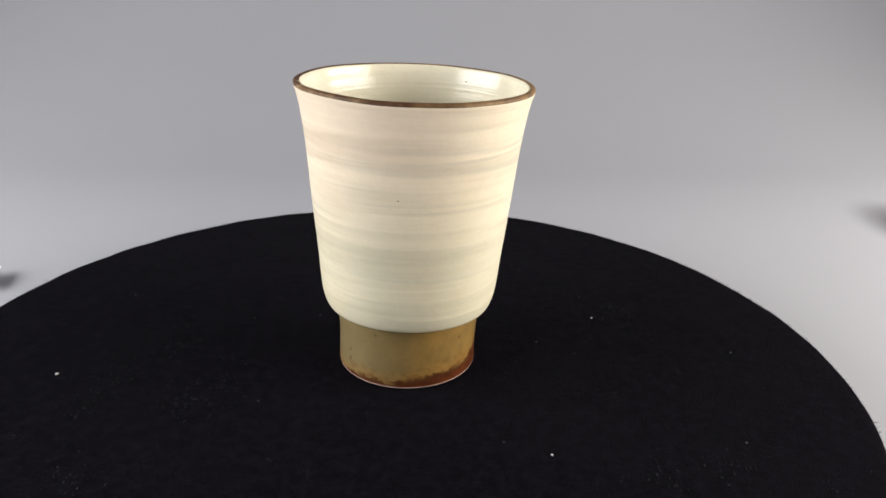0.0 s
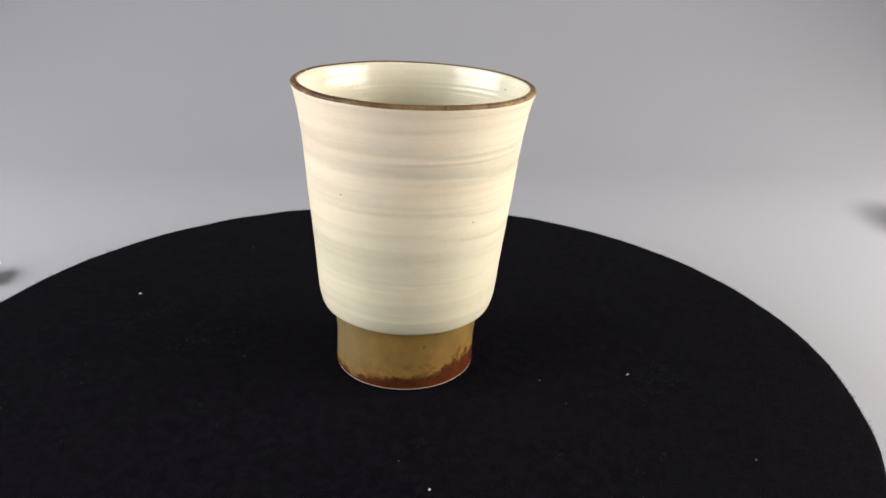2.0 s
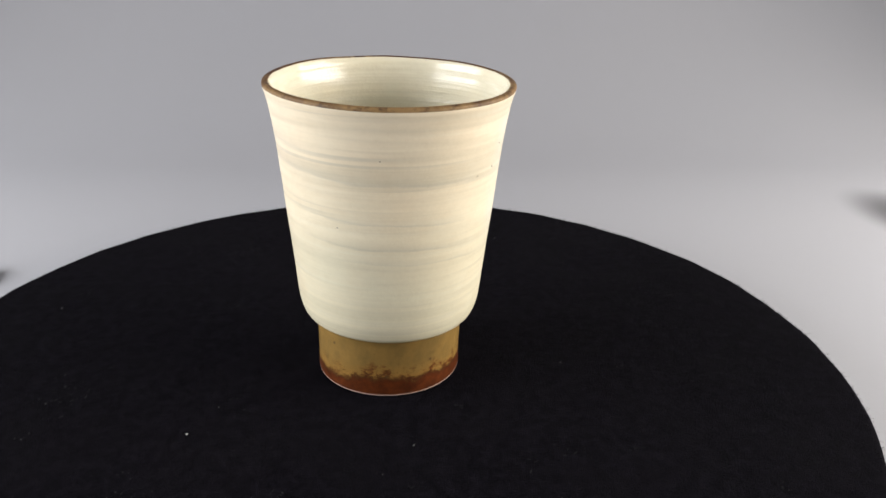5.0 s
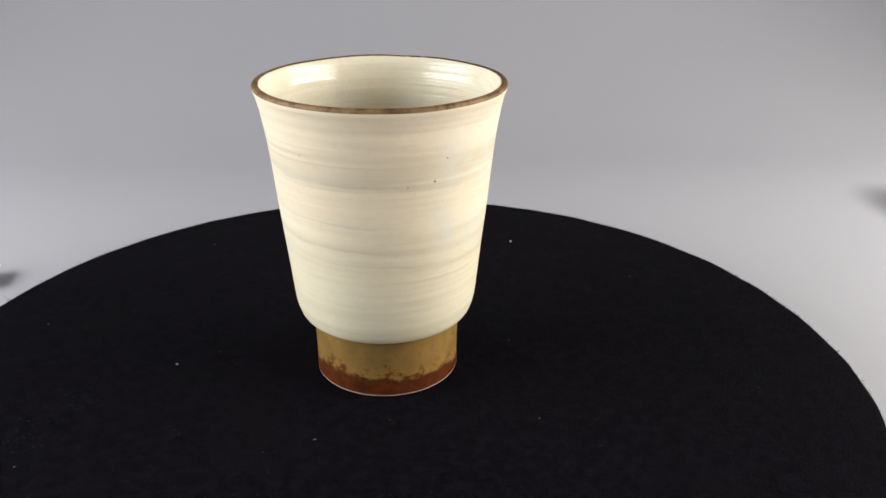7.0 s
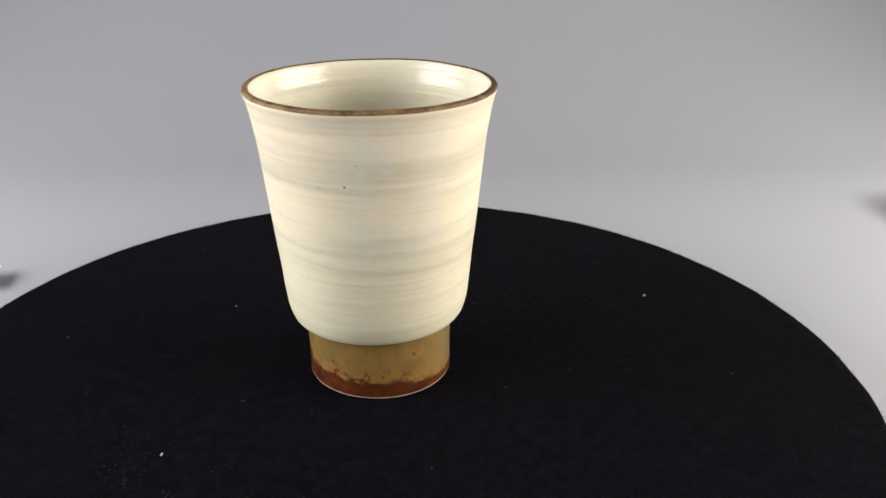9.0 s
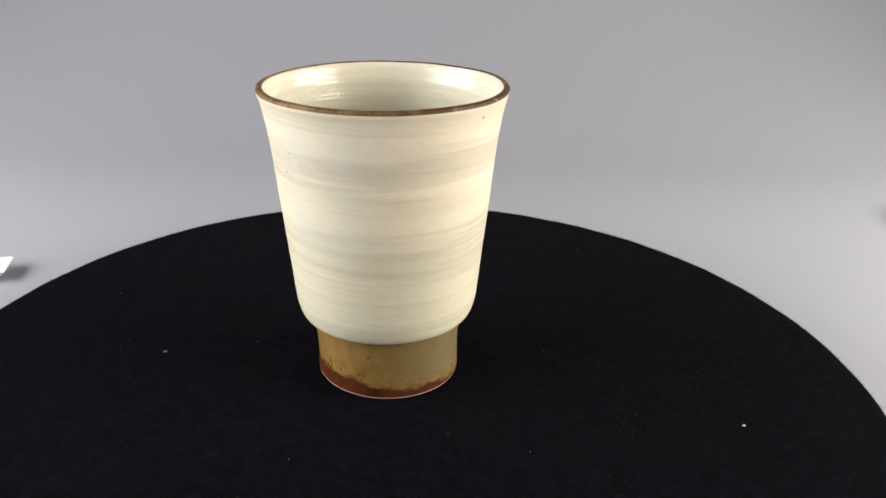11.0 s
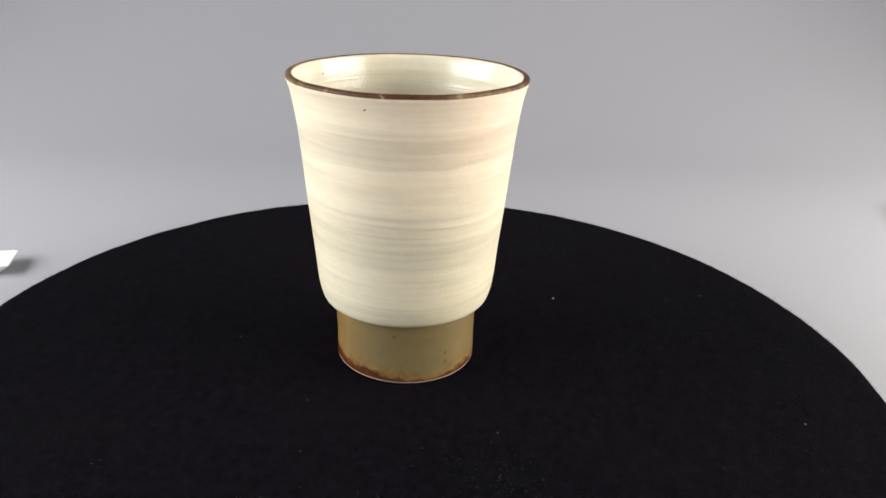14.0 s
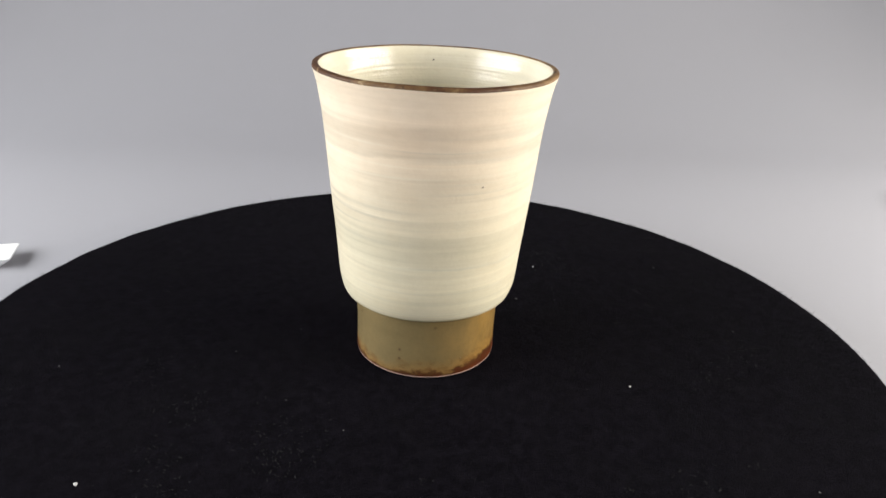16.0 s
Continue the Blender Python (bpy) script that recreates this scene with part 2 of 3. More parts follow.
def make_lip_iron():
    m, nt, b = material("iron_brown_lip", 0.52)
    patch = noise_tex(nt, coords(nt, (1, 1, 0.5)), 48, 6, 0.68)
    patch = math_node(nt, "ADD", patch, math_node(nt, "MULTIPLY", around(nt, 0), 0.11))
    b.inputs["Specular IOR Level"].default_value = 0.3
    colour = mix(nt, ramp(nt, patch, [(0.42, 0.0), (0.62, 1.0)]), (0.085, 0.036, 0.014), (0.27, 0.165, 0.07))
    blot = ramp(nt, noise_tex(nt, coords(nt, shift=(2, 5, 1)), 210, 5, 0.7), [(0.52, 0.0), (0.64, 0.85)])
    colour = mix(nt, blot, colour, (0.045, 0.020, 0.010))
    # chipped spots where the pale body shows
    chip = math_node(nt, "MULTIPLY", ramp(nt, noise_tex(nt, coords(nt, shift=(6, 1, 3)), 330, 3), [(0.60, 0.0), (0.66, 1.0)]),
                     ramp(nt, around(nt, 188), [(-0.2, 0.15), (0.9, 0.35), (0.99, 1.0)]))
    colour = mix(nt, chip, colour, (0.42, 0.30, 0.16))
    nt.links.new(colour, b.inputs["Base Color"])
    bump(nt, b, noise_tex(nt, coords(nt), 420, 4, 0.65), 0.6, 0.0008)
    return m


LIP_IRON = make_lip_iron()


def plain(name, colour, rough, spread=0.15, scale=60.0, relief=0.0):
    m, nt, b = material(name, rough)
    n = noise_tex(nt, coords(nt), scale, 5, 0.6)
    a = tuple(c * (1 - spread) for c in colour)
    z = tuple(min(1.0, c * (1 + spread)) for c in colour)
    nt.links.new(mix(nt, n, a, z), b.inputs["Base Color"])
    if relief:
        bump(nt, b, noise_tex(nt, coords(nt), scale * 8, 3), 0.5, relief)
    return m


def make_felt():
    m, nt, b = material("black_felt", 0.95)
    clump = noise_tex(nt, coords(nt), 210, 7, 0.74, 0.4)
    cloud = noise_tex(nt, coords(nt), 22, 4, 0.6)
    base = mix(nt, ramp(nt, clump, [(0.42, 0.0), (0.66, 1.0)]), (0.0030, 0.0026, 0.0042), (0.0066, 0.0058, 0.0088))
    base = mix(nt, ramp(nt, cloud, [(0.45, 0.0), (0.7, 0.5)]), base, (0.0047, 0.0044, 0.0059))
    nt.links.new(base, b.inputs["Base Color"])
    b.inputs["Specular IOR Level"].default_value = 0.02
    b.inputs["Sheen Weight"].default_value = 0.004
    b.inputs["Sheen Roughness"].default_value = 0.45
    bump(nt, b, noise_tex(nt, coords(nt), 1500, 4, 0.7), 0.6, 0.0008)
    return m


FELT = make_felt()
FIBRE = plain("black_felt_fibre", (0.011, 0.0098, 0.0115), 0.9, 0.5, 300)
FIBRE.node_tree.nodes["Principled BSDF"].inputs["Specular IOR Level"].default_value = 0.1
LINT = plain("pale_lint", (0.55, 0.55, 0.55), 0.9, 0.2, 400)
DIM_LINT = plain("dusty_lint", (0.085, 0.085, 0.09), 0.95, 0.3, 400)
GREY_LINT = plain("grey_dust", (0.0078, 0.0080, 0.0100), 0.95, 0.5, 500)
PLASTIC = plain("black_plastic", (0.02, 0.02, 0.021), 0.45, 0.2, 90, 0.0002)
PORCELAIN = plain("white_porcelain", (0.84, 0.85, 0.86), 0.3, 0.02, 200)
SPECK = plain("iron_speck", (0.13, 0.09, 0.06), 0.5, 0.4, 900)
BLISTER = plain("iron_blister", (0.035, 0.018, 0.010), 0.45, 0.4, 900)
WALL_PAINT = plain("room_paint", (0.62, 0.62, 0.63), 0.8, 0.05, 8)


def make_paper():
    m, nt, b = material("grey_backdrop_paper", 0.75)
    cloud = noise_tex(nt, coords(nt), 3.5, 3)
    grain = noise_tex(nt, coords(nt), 420, 4)
    colour = mix(nt, cloud, (0.425, 0.432, 0.476), (0.456, 0.457, 0.496))
    colour = mix(nt, math_node(nt, "MULTIPLY", grain, 0.12), colour, (0.365, 0.373, 0.415))
    # one soft dark blur painted into the sheet's colour
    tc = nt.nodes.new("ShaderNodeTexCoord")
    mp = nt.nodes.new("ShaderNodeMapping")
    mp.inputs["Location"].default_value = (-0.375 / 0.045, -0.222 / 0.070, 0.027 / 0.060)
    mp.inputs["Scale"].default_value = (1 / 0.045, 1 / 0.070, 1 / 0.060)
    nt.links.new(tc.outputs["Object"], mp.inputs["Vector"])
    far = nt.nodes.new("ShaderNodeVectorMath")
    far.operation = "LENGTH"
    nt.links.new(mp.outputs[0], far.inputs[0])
    dark_blur = ramp(nt, far.outputs["Value"], [(0.25, 0.75), (1.0, 0.0)], "EASE")
    colour = mix(nt, dark_blur, colour, (0.08, 0.08, 0.085))
    nt.links.new(colour, b.inputs["Base Color"])
    b.inputs["Specular IOR Level"].default_value = 0.2
    bump(nt, b, grain, 0.15, 0.0003)
    return m


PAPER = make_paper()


# ---- mesh helpers ----
def part(name, bm, mat, parent=None, label="", smooth=True):
    me = bpy.data.meshes.new(name)
    bm.normal_update()
    bm.to_mesh(me)
    bm.free()
    me.materials.append(mat)
    for f in me.polygons:
        f.use_smooth = smooth
    ob = new(name, me)
    if parent is not None:
        ob.parent = parent
    if label:
        tagged(ob, label)
    return ob


def sharp(ob, degrees=35):
    ob.data.set_sharp_from_angle(angle=radians(degrees))
    return ob


def lathe(profile, turns=160, close_start=False, close_end=False, shape=None):
    """A surface turned from (radius, height) pairs; a radius of 0 makes a pole."""
    bm = bmesh.new()
    rings = []
    for r, z in profile:
        if r < 1e-7:
            rings.append([bm.verts.new((0, 0, z))])
        else:
            rings.append([bm.verts.new((r * math.cos(2 * math.pi * k / turns), r * math.sin(2 * math.pi * k / turns), z)) for k in range(turns)])
    for a, b in zip(rings, rings[1:]):
        for k in range(turns):
            j = (k + 1) % turns
            if len(a) == 1 and len(b) == 1:
                continue
            if len(a) == 1:
                bm.faces.new((a[0], b[j], b[k]))
            elif len(b) == 1:
                bm.faces.new((a[k], a[j], b[0]))
            else:
                bm.faces.new((a[k], a[j], b[j], b[k]))
    if close_start and len(rings[0]) > 1:
        bm.faces.new(rings[0][::-1])
    if close_end and len(rings[-1]) > 1:
        bm.faces.new(rings[-1])
    if shape:
        for v in bm.verts:
            v.co = shape(v.co)
    return bm


def smooth_profile(points, steps=6):
    """Catmull-Rom through (radius, height) points."""
    out = []
    p = [points[0]] + list(points) + [points[-1]]
    for i in range(1, len(p) - 2):
        for s in range(steps):
            t = s / steps
            out.append(tuple(0.5 * (2 * b + (c - a) * t + (2 * a - 5 * b + 4 * c - d) * t * t + (3 * b - a - 3 * c + d) * t ** 3)
                             for a, b, c, d in zip(p[i - 1], p[i], p[i + 1], p[i + 2])))
    out.append(points[-1])
    return out


def box(x0, y0, z0, x1, y1, z1):
    bm = bmesh.new()
    bmesh.ops.create_cube(bm, size=1)
    for v in bm.verts:
        v.co = Vector(((x0 + x1) / 2 + v.co.x * (x1 - x0), (y0 + y1) / 2 + v.co.y * (y1 - y0), (z0 + z1) / 2 + v.co.z * (z1 - z0)))
    return bm


# ---- setting: grey paper sweep and the plain room round it ----
def backdrop_sweep():
    half, wall_y, radius, top = 1.10, 0.885, 0.54, 1.15
    line = [(-0.75, FLOOR_Z), (-0.3, FLOOR_Z), (0.0, FLOOR_Z)]
    for k in range(25):
        a = math.pi / 2 * k / 24
        line.append((wall_y - radius + radius * math.sin(a), FLOOR_Z + radius - radius * math.cos(a)))
    line += [(wall_y, 0.5), (wall_y + 0.005, top)]
    # a thin sheet with its own back: front line out, back line home
    thick = 0.0012
    back = [(y + thick * (1 if z > FLOOR_Z + 0.001 else 0), z - thick * (1 if y < wall_y - 0.02 else 0)) for y, z in line]
    loop = line + back[::-1]
    bm = bmesh.new()
    cols = 24
    grid = [[bm.verts.new((-half + 2 * half * c / cols, y, z)) for c in range(cols + 1)] for y, z in loop]
    for k, a in enumerate(grid):
        b = grid[(k + 1) % len(grid)]
        for c in range(cols):
            bm.faces.new((a[c], a[c + 1], b[c + 1], b[c]))
    bmesh.ops.recalc_face_normals(bm, faces=bm.faces)
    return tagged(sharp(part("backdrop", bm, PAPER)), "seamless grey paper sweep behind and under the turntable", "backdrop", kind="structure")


def room():
    low = FLOOR_Z - 0.004
    tagged(part("table_top", box(-1.15, -0.8, low - 0.04, 1.15, 0.95, low), plain("pale_table_wood", (0.42, 0.33, 0.24), 0.5, 0.2, 30), smooth=False),
           "plain table top under the grey paper", "table", kind="structure")
    z0, z1 = low - 0.75, low + 1.75
    for name, b in (("floor", (-1.8, -2.2, z0 - 0.1, 1.8, 1.4, z0)), ("ceiling", (-1.8, -2.2, z1, 1.8, 1.4, z1 + 0.1)),
                    ("wall_west", (-1.9, -2.2, z0, -1.8, 1.4, z1)), ("wall_east", (1.8, -2.2, z0, 1.9, 1.4, z1)),
                    ("wall_south", (-1.8, -2.3, z0, 1.8, -2.2, z1)), ("wall_north", (-1.8, 1.4, z0, 1.8, 1.5, z1))):
        tagged(part(name, box(*b), WALL_PAINT, smooth=False), "plain pale room surface in dim light", name.split("_")[0], kind="structure")


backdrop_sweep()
room()


# ---- turntable ----
def felt_height(x, y):
    return 0.00035 * noise.noise(Vector((x * 60, y * 60, 0.3))) - 0.0001


def felt_disc():
    bm = bmesh.new()
    turns = 240
    rings = []
    radii = [0.004 + 0.168 * k / 60 for k in range(61)] + [0.1745, 0.1768, 0.1788, 0.1800, 0.1806, 0.1804, 0.1797]
    drop = {61: 0.0, 62: 0.0, 63: -0.0002, 64: -0.0006, 65: -0.0014, 66: -0.0040, 67: -0.0085}
    for i, r in enumerate(radii):
        ring = []
        for k in range(turns):
            a = 2 * math.pi * k / turns
            rr = r + (0.00045 * noise.noise(Vector((math.cos(a) * 9, math.sin(a) * 9, 2.0))) if i > 60 else 0)
            x, y = rr * math.cos(a), rr * math.sin(a)
            flat = 0.15 if (Vector((x, y)) - Vector(CUP_AT)).length < 0.032 else 1.0
            ring.append(bm.verts.new((x, y, felt_height(x, y) * flat + drop.get(i, 0.0))))
        rings.append(ring)
    for a, b in zip(rings, rings[1:]):
        for k in range(turns):
            j = (k + 1) % turns
            bm.faces.new((a[k], b[k], b[j], a[j]))
    bm.faces.new(rings[0])
    bm.faces.new(rings[-1][::-1])
    return bm


def fibre_mesh(rng, count, place):
    """Short curved hairs, each of two thin triangles."""
    verts, faces = [], []
    for _ in range(count):
        root, way, length, width = place(rng)
        side = way.cross(Vector((rng.uniform(-1, 1), rng.uniform(-1, 1), rng.uniform(-1, 1)))).normalized() * width
        bend = Vector((rng.uniform(-1, 1), rng.uniform(-1, 1), rng.uniform(-0.6, 0.8))) * length * 0.45
        mid, tip = root + way * length * 0.55 + bend * 0.3, root + way * length + bend
        n = len(verts)
        verts += [root - side, root + side, mid + side * 0.8, mid - side * 0.8, tip]
        faces += [(n, n + 1, n + 2, n + 3), (n + 3, n + 2, n + 4)]
    me = bpy.data.meshes.new("fuzz")
    me.from_pydata([tuple(v) for v in verts], [], faces)
    return me


def rim_hair(rng):
    a = rng.uniform(0, 2 * math.pi)
    r = rng.uniform(0.1770, 0.1803)
    way = Vector((math.cos(a + rng.uniform(-0.9, 0.9)), math.sin(a + rng.uniform(-0.9, 0.9)), rng.uniform(-0.1, 0.9))).normalized()
    z = -0.0002 if r < 0.179 else -0.0010
    return Vector((r * math.cos(a), r * math.sin(a), z)), way, rng.uniform(0.0005, 0.0016) * (1.8 if rng.random() < 0.04 else 1), 0.00005


def top_hair(rng):
    a, r = rng.uniform(0, 2 * math.pi), 0.177 * math.sqrt(rng.random())
    way = Vector((rng.uniform(-1, 1), rng.uniform(-1, 1), rng.uniform(0.1, 0.5))).normalized()
    x, y = r * math.cos(a), r * math.sin(a)
    return Vector((x, y, felt_height(x, y) - 0.0002)), way, rng.uniform(0.0006, 0.0016), 0.00005


def lint_mesh(rng, size, stretch):
    bm = bmesh.new()
    bmesh.ops.create_icosphere(bm, subdivisions=1, radius=1)
    for v in bm.verts:
        k = 1 + rng.uniform(-0.35, 0.35)
        v.co = Vector((v.co.x * size * stretch * k, v.co.y * size * k, (v.co.z * 0.45 * k + 0.35) * size))
    turn = Matrix.Rotation(rng.uniform(0, math.pi), 4, "Z")
    bmesh.ops.transform(bm, matrix=turn, verts=bm.verts)
    return bm


SCUFFS = ((-0.105, -0.014), (-0.072, -0.031), (-0.061, -0.021), (-0.088, 0.009), (-0.108, -0.033), (0.088, -0.076), (0.112, -0.072), (0.101, 0.043), (-0.100, -0.072), (0.099, 0.027), (0.030, -0.111), (-0.070, -0.032), (-0.091, 0.036), (-0.002, 0.009))


def turntable():
    rng = random.Random(4)
    top = tagged(new("turntable"), "round turntable covered with linty black felt, turning", "turntable")
    part("felt_cover", felt_disc(), FELT, top, "black felt with lint and stray fibres")
    drum = lathe([(0, FLOOR_Z + 0.012), (0.166, FLOOR_Z + 0.012), (0.168, FLOOR_Z + 0.014), (0.168, -0.0095), (0.166, -0.0080), (0, -0.0080)], 96)
    part("platter", drum, PLASTIC, top, "black plastic platter", False)
    hair = fibre_mesh(rng, 5200, rim_hair)
    hair.materials.append(FIBRE)
    ob = new("edge_fuzz", hair)
    ob.parent = top
    tagged(ob, "short black felt fibres along the edge", kind="stuff")
    hair = fibre_mesh(rng, 26000, top_hair)
    hair.materials.append(FIBRE)
    ob = new("felt_nap", hair)
    ob.parent = top
    tagged(ob, "short black fibres of the felt's nap", kind="stuff")
    # pale lint and dust that turns with the felt: x, y, size, stretch
    for x, y, size, stretch, mat in ((-0.1264, -0.0108, 0.00066, 1.25, LINT), (0.0535, -0.0637, 0.00044, 1.0, LINT), (0.0900, 0.0332, 0.00030, 3.4, LINT),
                                     (0.1410, 0.0015, 0.00040, 1.2, DIM_LINT), (-0.0380, -0.1408, 0.00046, 1.5, DIM_LINT),
                                     (0.0613, 0.0116, 0.00026, 3.6, DIM_LINT), (0.0384, -0.0566, 0.00026, 1.0, DIM_LINT), (-0.0315, 0.0364, 0.00026, 1.6, DIM_LINT),
                                     (-0.0600, 0.0343, 0.00028, 1.0, DIM_LINT), (-0.0478, -0.0305, 0.00024, 1.4, DIM_LINT), (0.1218, -0.0588, 0.00036, 1.0, DIM_LINT),
                                     (-0.1183, 0.0582, 0.00034, 1.3, DIM_LINT), (-0.0568, -0.0051, 0.00022, 1.2, DIM_LINT), (0.0610, -0.1344, 0.00036, 1.2, DIM_LINT),
                                     (0.0753, 0.0017, 0.00020, 1.5, DIM_LINT), (0.0107, 0.0699, 0.00028, 1.1, DIM_LINT)):
        ob = part("lint", lint_mesh(rng, size, stretch), mat, top, "pale speck of lint caught on the felt")
        ob.location = (x, y, felt_height(x, y))
    bm = bmesh.new()
    spots = []
    for _ in range(60):
        a, r = rng.uniform(0, 2 * math.pi), 0.174 * math.sqrt(rng.random())
        if (Vector((r * math.cos(a), r * math.sin(a))) - Vector(CUP_AT)).length > 0.034:
            spots.append((r * math.cos(a), r * math.sin(a), rng.randint(2, 6), 0.0016))
    # places where the felt is scuffed and holds more dust
    spots += [(x, y, 34, 0.0055) for x, y in SCUFFS]
    for x, y, count, spread in spots:
        at = Vector((x, y, 0.0003))
        turn = rng.uniform(0, math.pi)
        for _ in range(count):
            c = at + Vector((rng.gauss(0, spread), rng.gauss(0, spread), 0))
            way = Vector((math.cos(turn + rng.gauss(0, 0.7)), math.sin(turn + rng.gauss(0, 0.7)), 0)) * rng.uniform(0.0002, 0.0008)
            side = Vector((-way.y, way.x, 0)).normalized() * rng.uniform(0.00004, 0.00013)
            vs = [bm.verts.new(c + d) for d in (-way - side, way * 0.2 - side * 1.5, way + Vector((0, 0, 0.0004)), -way * 0.1 + side * 1.5)]
            bm.faces.new(vs)
    tagged(part("dust", bm, GREY_LINT, top, "faint grey dust on the felt"), kind="stuff")
    base = tagged(new("stand"), "low black plastic stand under the turning felt disc", "stand")
    part("body", lathe([(0, FLOOR_Z), (0.118, FLOOR_Z), (0.121, FLOOR_Z + 0.002), (0.121, FLOOR_Z + 0.009), (0.119, FLOOR_Z + 0.0118), (0, FLOOR_Z + 0.0118)], 72), PLASTIC, base, smooth=False)
    return top


# ---- the cup ----
def lean(v):
    """The cup leans a little; its foot stays flat on the felt."""
    k = min(1.0, max(0.0, v.z / 0.016))
    k = k * k * (3 - 2 * k)
    m = Matrix.Rotation(radians(LEAN[0]), 3, "X") @ Matrix.Rotation(radians(LEAN[1]), 3, "Y")
    turned = m @ v
    out = v.lerp(turned, k)
    r = math.hypot(v.x, v.y)
    if v.z > 0.016 and r > 0.02:
        a = math.atan2(v.y, v.x)
        w = 0.00018 * math.sin(2 * a + 0.7) + 0.00010 * noise.noise(Vector((math.cos(a) * 2, math.sin(a) * 2, v.z * 70)))
        out += Vector((math.cos(a), math.sin(a), 0)) * w
        # faint throwing rings that climb round the wall
        ridge = noise.noise(Vector((math.cos(a) * 0.8, math.sin(a) * 0.8, v.z * 330 + a * 0.3)))
        out += Vector((math.cos(a), math.sin(a), 0)) * 0.00006 * ridge
        if v.z > 0.09:
            out.z += 0.00025 * noise.noise(Vector((math.cos(a) * 2.2, math.sin(a) * 2.2, 5))) * (v.z - 0.09) / 0.018
    return out


MM = 0.001
OUTER = [(r * MM, h * MM) for r, h in ((27.6, 25.7), (29.6, 25.4), (30.8, 25.5), (31.6, 26.2), (32.3, 27.7), (33.0, 30.2), (33.6, 34.0), (34.7, 46.0), (35.85, 57.5), (36.95, 68.5),
                                       (37.95, 79.5), (39.15, 91.5), (40.5, 100.5), (41.55, 105.5), (42.2, 107.5), (42.42, 108.5))]
FOOT = [(r * MM, h * MM) for r, h in ((20.5, 2.5), (23.8, 0.5), (24.6, 0.0), (26.2, 0.0), (26.75, 0.35), (26.95, 1.0), (26.85, 4.5), (26.8, 9.5), (26.9, 14.5), (27.2, 19.5), (27.5, 23.0), (27.7, 26.2))]
LIP = [(r * MM, h * MM) for r, h in ((42.42, 108.5), (42.42, 109.1), (42.1, 109.55), (41.4, 109.85), (40.75, 109.8), (40.25, 109.5))]
INNER = [(r * MM, h * MM) for r, h in ((40.25, 109.5), (39.75, 108.4), (38.9, 105.0), (38.1, 101.0), (36.5, 89.0), (34.7, 73.0), (32.9, 56.0), (31.2, 42.0), (29.4, 33.0),
                                       (25.5, 27.0), (17.0, 23.5), (8.0, 22.4), (0.0, 22.2))]


def wall_radius(h):
    pts = sorted((z, r) for r, z in FOOT[4:] + OUTER)
    return float(np.interp(h, [a for a, _ in pts], [b for _, b in pts]))


def speck_mesh(rng, h, degrees, size, inner=False):
    a = radians(degrees)
    r = float(np.interp(h, [z for _, z in INNER[::-1]], [r for r, _ in INNER[::-1]])) if inner else wall_radius(h)
    out = Vector((math.cos(a), math.sin(a), 0))
    side = Vector((-math.sin(a), math.cos(a), 0))
    bm = bmesh.new()
    bmesh.ops.create_icosphere(bm, subdivisions=1, radius=1)
    for v in bm.verts:
        k = 1 + rng.uniform(-0.35, 0.35)
        p = out * (r + v.co.x * size * 0.22) + side * (v.co.y * size * k * 1.3) + Vector((0, 0, h + v.co.z * size * k * 0.8))
        v.co = lean(p)
    return bm


def lip_mesh(rng, degrees, size):
    a = radians(degrees)
    c = Vector((41.6 * MM * math.cos(a), 41.6 * MM * math.sin(a), 109.5 * MM))
    out, side = Vector((math.cos(a), math.sin(a), 0)), Vector((-math.sin(a), math.cos(a), 0))
    bm = bmesh.new()
    bmesh.ops.create_icosphere(bm, subdivisions=2, radius=1)
    for v in bm.verts:
        k = 1 + rng.uniform(-0.25, 0.25)
        v.co = lean(c + out * v.co.x * size * 0.8 * k + side * v.co.y * size * 1.5 * k + Vector((0, 0, v.co.z * size * 0.25)))
    return bm


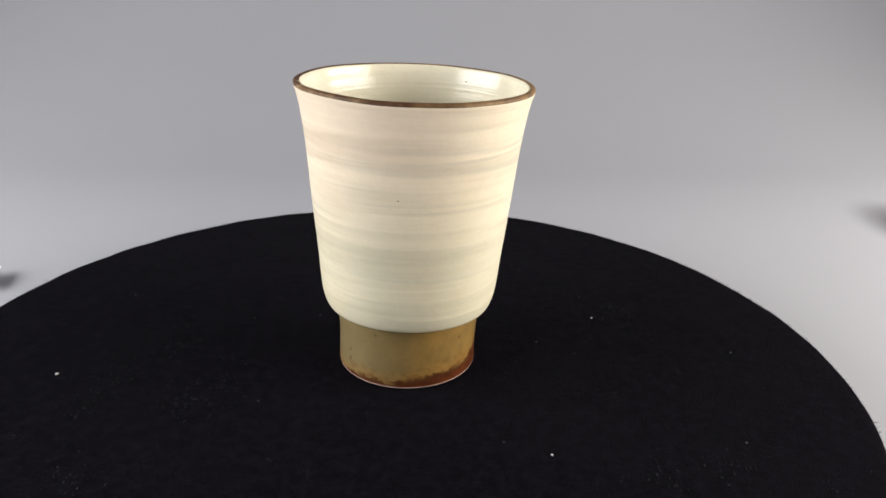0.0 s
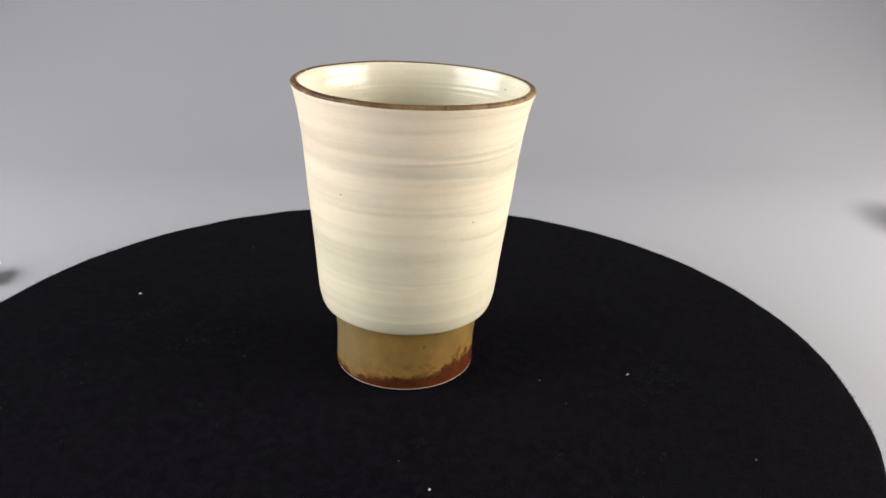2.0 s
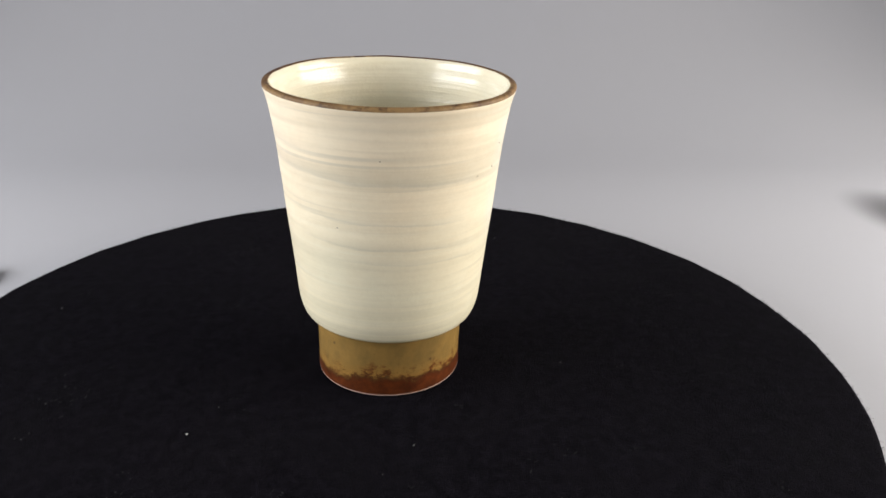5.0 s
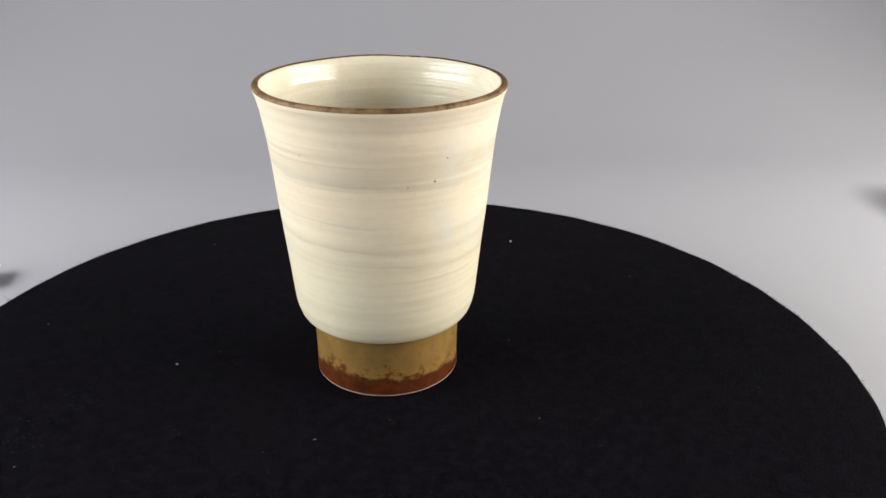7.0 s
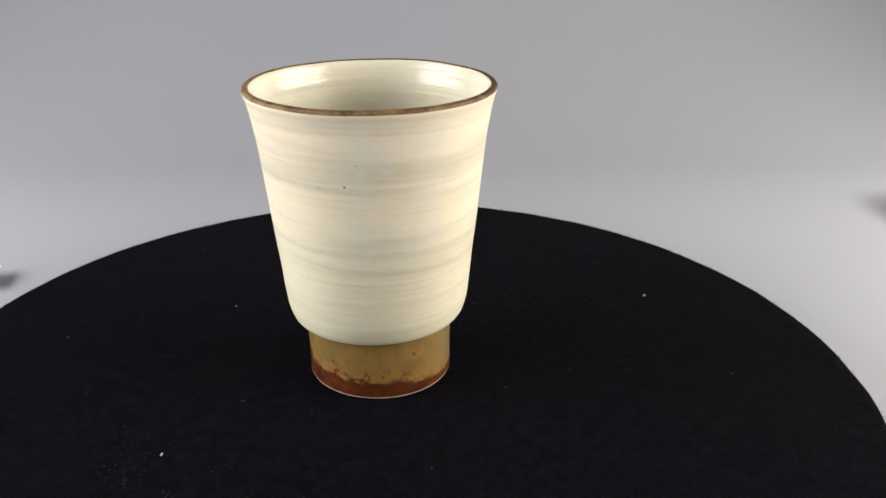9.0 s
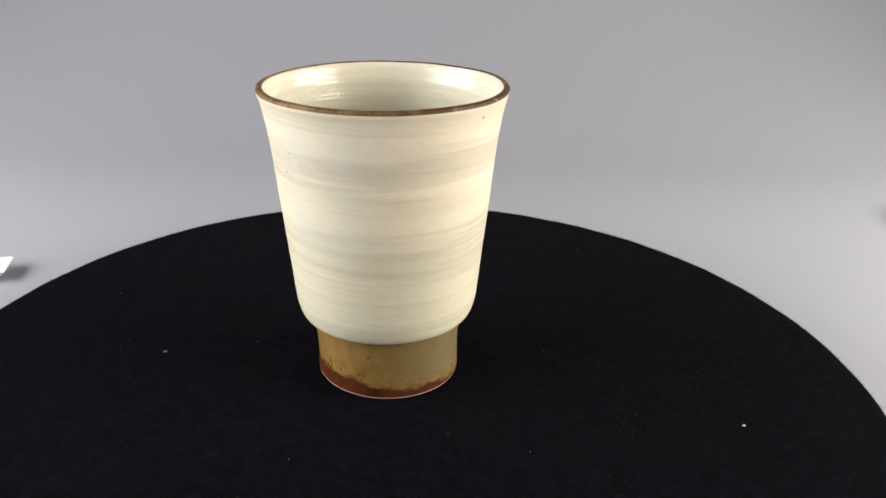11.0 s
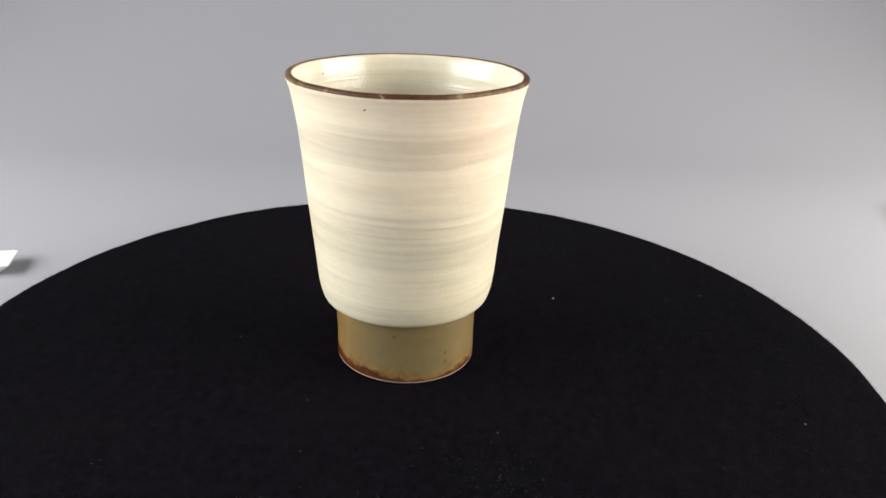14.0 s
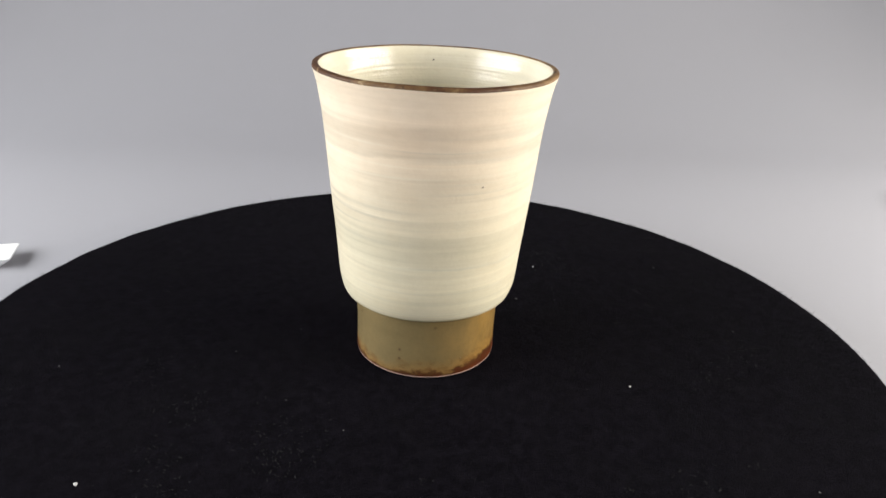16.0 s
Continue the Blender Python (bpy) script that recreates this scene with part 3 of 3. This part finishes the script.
def cup():
    rng = random.Random(9)
    top = tagged(new("cup"), "tall cream stoneware cup with brown lip standing on black felt", "cup")
    part("outer_wall", lathe(smooth_profile(OUTER, 5), 180, shape=lean), GLAZE_OUT, top, "cream brushed glaze in soft horizontal bands")
    part("foot", lathe([(0.0, 0.0040)] + smooth_profile(FOOT, 4), 180, shape=lean), FOOT_CLAY, top, "olive-brown foot with rust-red ragged edge")
    part("lip", lathe(smooth_profile(LIP, 4), 180, shape=lean), LIP_IRON, top, "iron-brown worn lip")
    part("inner_wall", lathe(smooth_profile(INNER, 5), 180, shape=lean), GLAZE_IN, top, "glossy cream glaze inside")
    for a, s in ((20, 0.0006), (38, 0.0009), (61, 0.0005), (97, 0.0007), (150, 0.0010), (168, 0.0006), (176, 0.0005), (201, 0.0009), (236, 0.0006), (262, 0.0005), (290, 0.0008), (333, 0.0007)):
        part("iron_blister", lip_mesh(rng, a, s * 0.8), BLISTER, top, "dark blister on the worn lip")
    for h, a, s in ((0.1046, 163.3, 0.00045), (0.0139, 155.9, 0.00035), (0.0929, -3.6, 0.00028), (0.0856, 60.2, 0.00042), (0.0769, 261.6, 0.00040),
                    (0.0085, 140.0, 0.00030), (0.0690, -26.0, 0.00034), (0.0926, 66.0, 0.00032), (0.0845, 47.0, 0.00030), (0.0067, 156.5, 0.00034), (0.0105, 172.0, 0.00028), (0.0130, -118.0, 0.00030), (0.0070, -95.0, 0.00028)):
        part("iron_speck", speck_mesh(rng, h, a, s * 0.85), SPECK, top, "tiny dark iron speck in the glaze")
    part("iron_speck", speck_mesh(rng, 0.1045, 57.0, 0.0004, True), SPECK, top, "tiny dark iron speck in the glaze")
    return top


# ---- small white dish on the sweep ----
def white_dish():
    """A long narrow dish with flared straight walls, a flat rim and a low foot, its corners rounded."""
    def ring(bm, half, corner, z, steps=6):
        out = []
        for q in range(4):
            cx, cy = ((1, 1), (-1, 1), (-1, -1), (1, -1))[q]
            for k in range(steps + 1):
                a = math.pi / 2 * (q + k / steps)
                out.append(bm.verts.new((cx * (half - corner) + corner * math.cos(a), 0.42 * (cy * (half - corner) + corner * math.sin(a)), z)))
        return out
    bm = bmesh.new()
    rings = [ring(bm, 0.9 * h, 0.9 * c, 0.9 * z) for h, c, z in ((0.0180, 0.004, 0.0010), (0.0200, 0.004, 0.0), (0.0215, 0.004, 0.0004), (0.0222, 0.004, 0.0012), (0.0288, 0.003, 0.0062), (0.0291, 0.003, 0.0068),
                                               (0.0286, 0.003, 0.0070), (0.0276, 0.003, 0.0066), (0.0212, 0.004, 0.0028), (0.0190, 0.004, 0.0024))]
    for a, b in zip(rings, rings[1:]):
        for k in range(len(a)):
            j = (k + 1) % len(a)
            bm.faces.new((a[k], a[j], b[j], b[k]))
    bm.faces.new(rings[0][::-1])
    bm.faces.new(rings[-1])
    bmesh.ops.recalc_face_normals(bm, faces=bm.faces)
    ob = sharp(part("dish", bm, PORCELAIN), 50)
    ob.matrix_world = pose(-0.2438, 0.1245, FLOOR_Z, 0, 0, 12)
    return tagged(ob, "small narrow white dish with flared sides on grey paper", "dish")


disc, tea_cup = turntable(), cup()
white_dish()

# turn of the disc: seconds, degrees (it halts and moves on)
TURN = ((0.0, 0.0), (0.25, 9.0), (0.5, 16.8), (0.7, 22.7), (1.0, 23.0), (1.65, 23.4), (1.8, 24.9), (2.0, 30.4), (2.25, 41.5), (2.5, 51.7), (2.75, 58.8), (2.95, 60.7),
        (3.5, 61.0), (3.65, 62.2), (4.0, 71.1), (4.25, 77.6), (4.5, 83.4), (4.75, 88.0), (5.0, 91.0), (5.4, 91.6), (5.6, 94.0), (5.9, 104.0), (6.2, 114.5), (6.5, 122.5),
        (6.7, 124.6), (7.0, 125.1), (7.2, 126.4), (7.5, 135.4), (7.75, 145.0), (8.0, 152.2), (8.15, 156.4), (8.3, 157.2), (8.75, 157.8), (9.0, 162.0), (9.25, 168.0), (9.6, 178.5),
        (9.95, 186.5), (10.2, 188.2), (10.5, 189.0), (10.75, 194.5), (11.0, 203.5), (11.3, 212.8), (11.5, 214.7), (12.0, 215.9), (12.25, 225.0), (12.5, 235.0), (12.75, 242.5),
        (13.0, 246.5), (13.25, 247.6), (13.5, 249.4), (13.75, 261.0), (14.0, 271.6), (14.25, 279.0), (14.5, 282.6), (15.0, 283.2), (15.25, 296.0), (15.5, 309.4), (15.75, 319.5), (16.0, 327.3))


def motions():
    walk(disc, [(t, pose(0, 0, 0, 0, 0, -a)) for t, a in TURN])
    walk(tea_cup, [(t, pose(0, 0, 0, 0, 0, -a) @ pose(*CUP_AT, 0.0002)) for t, a in TURN])


motions()
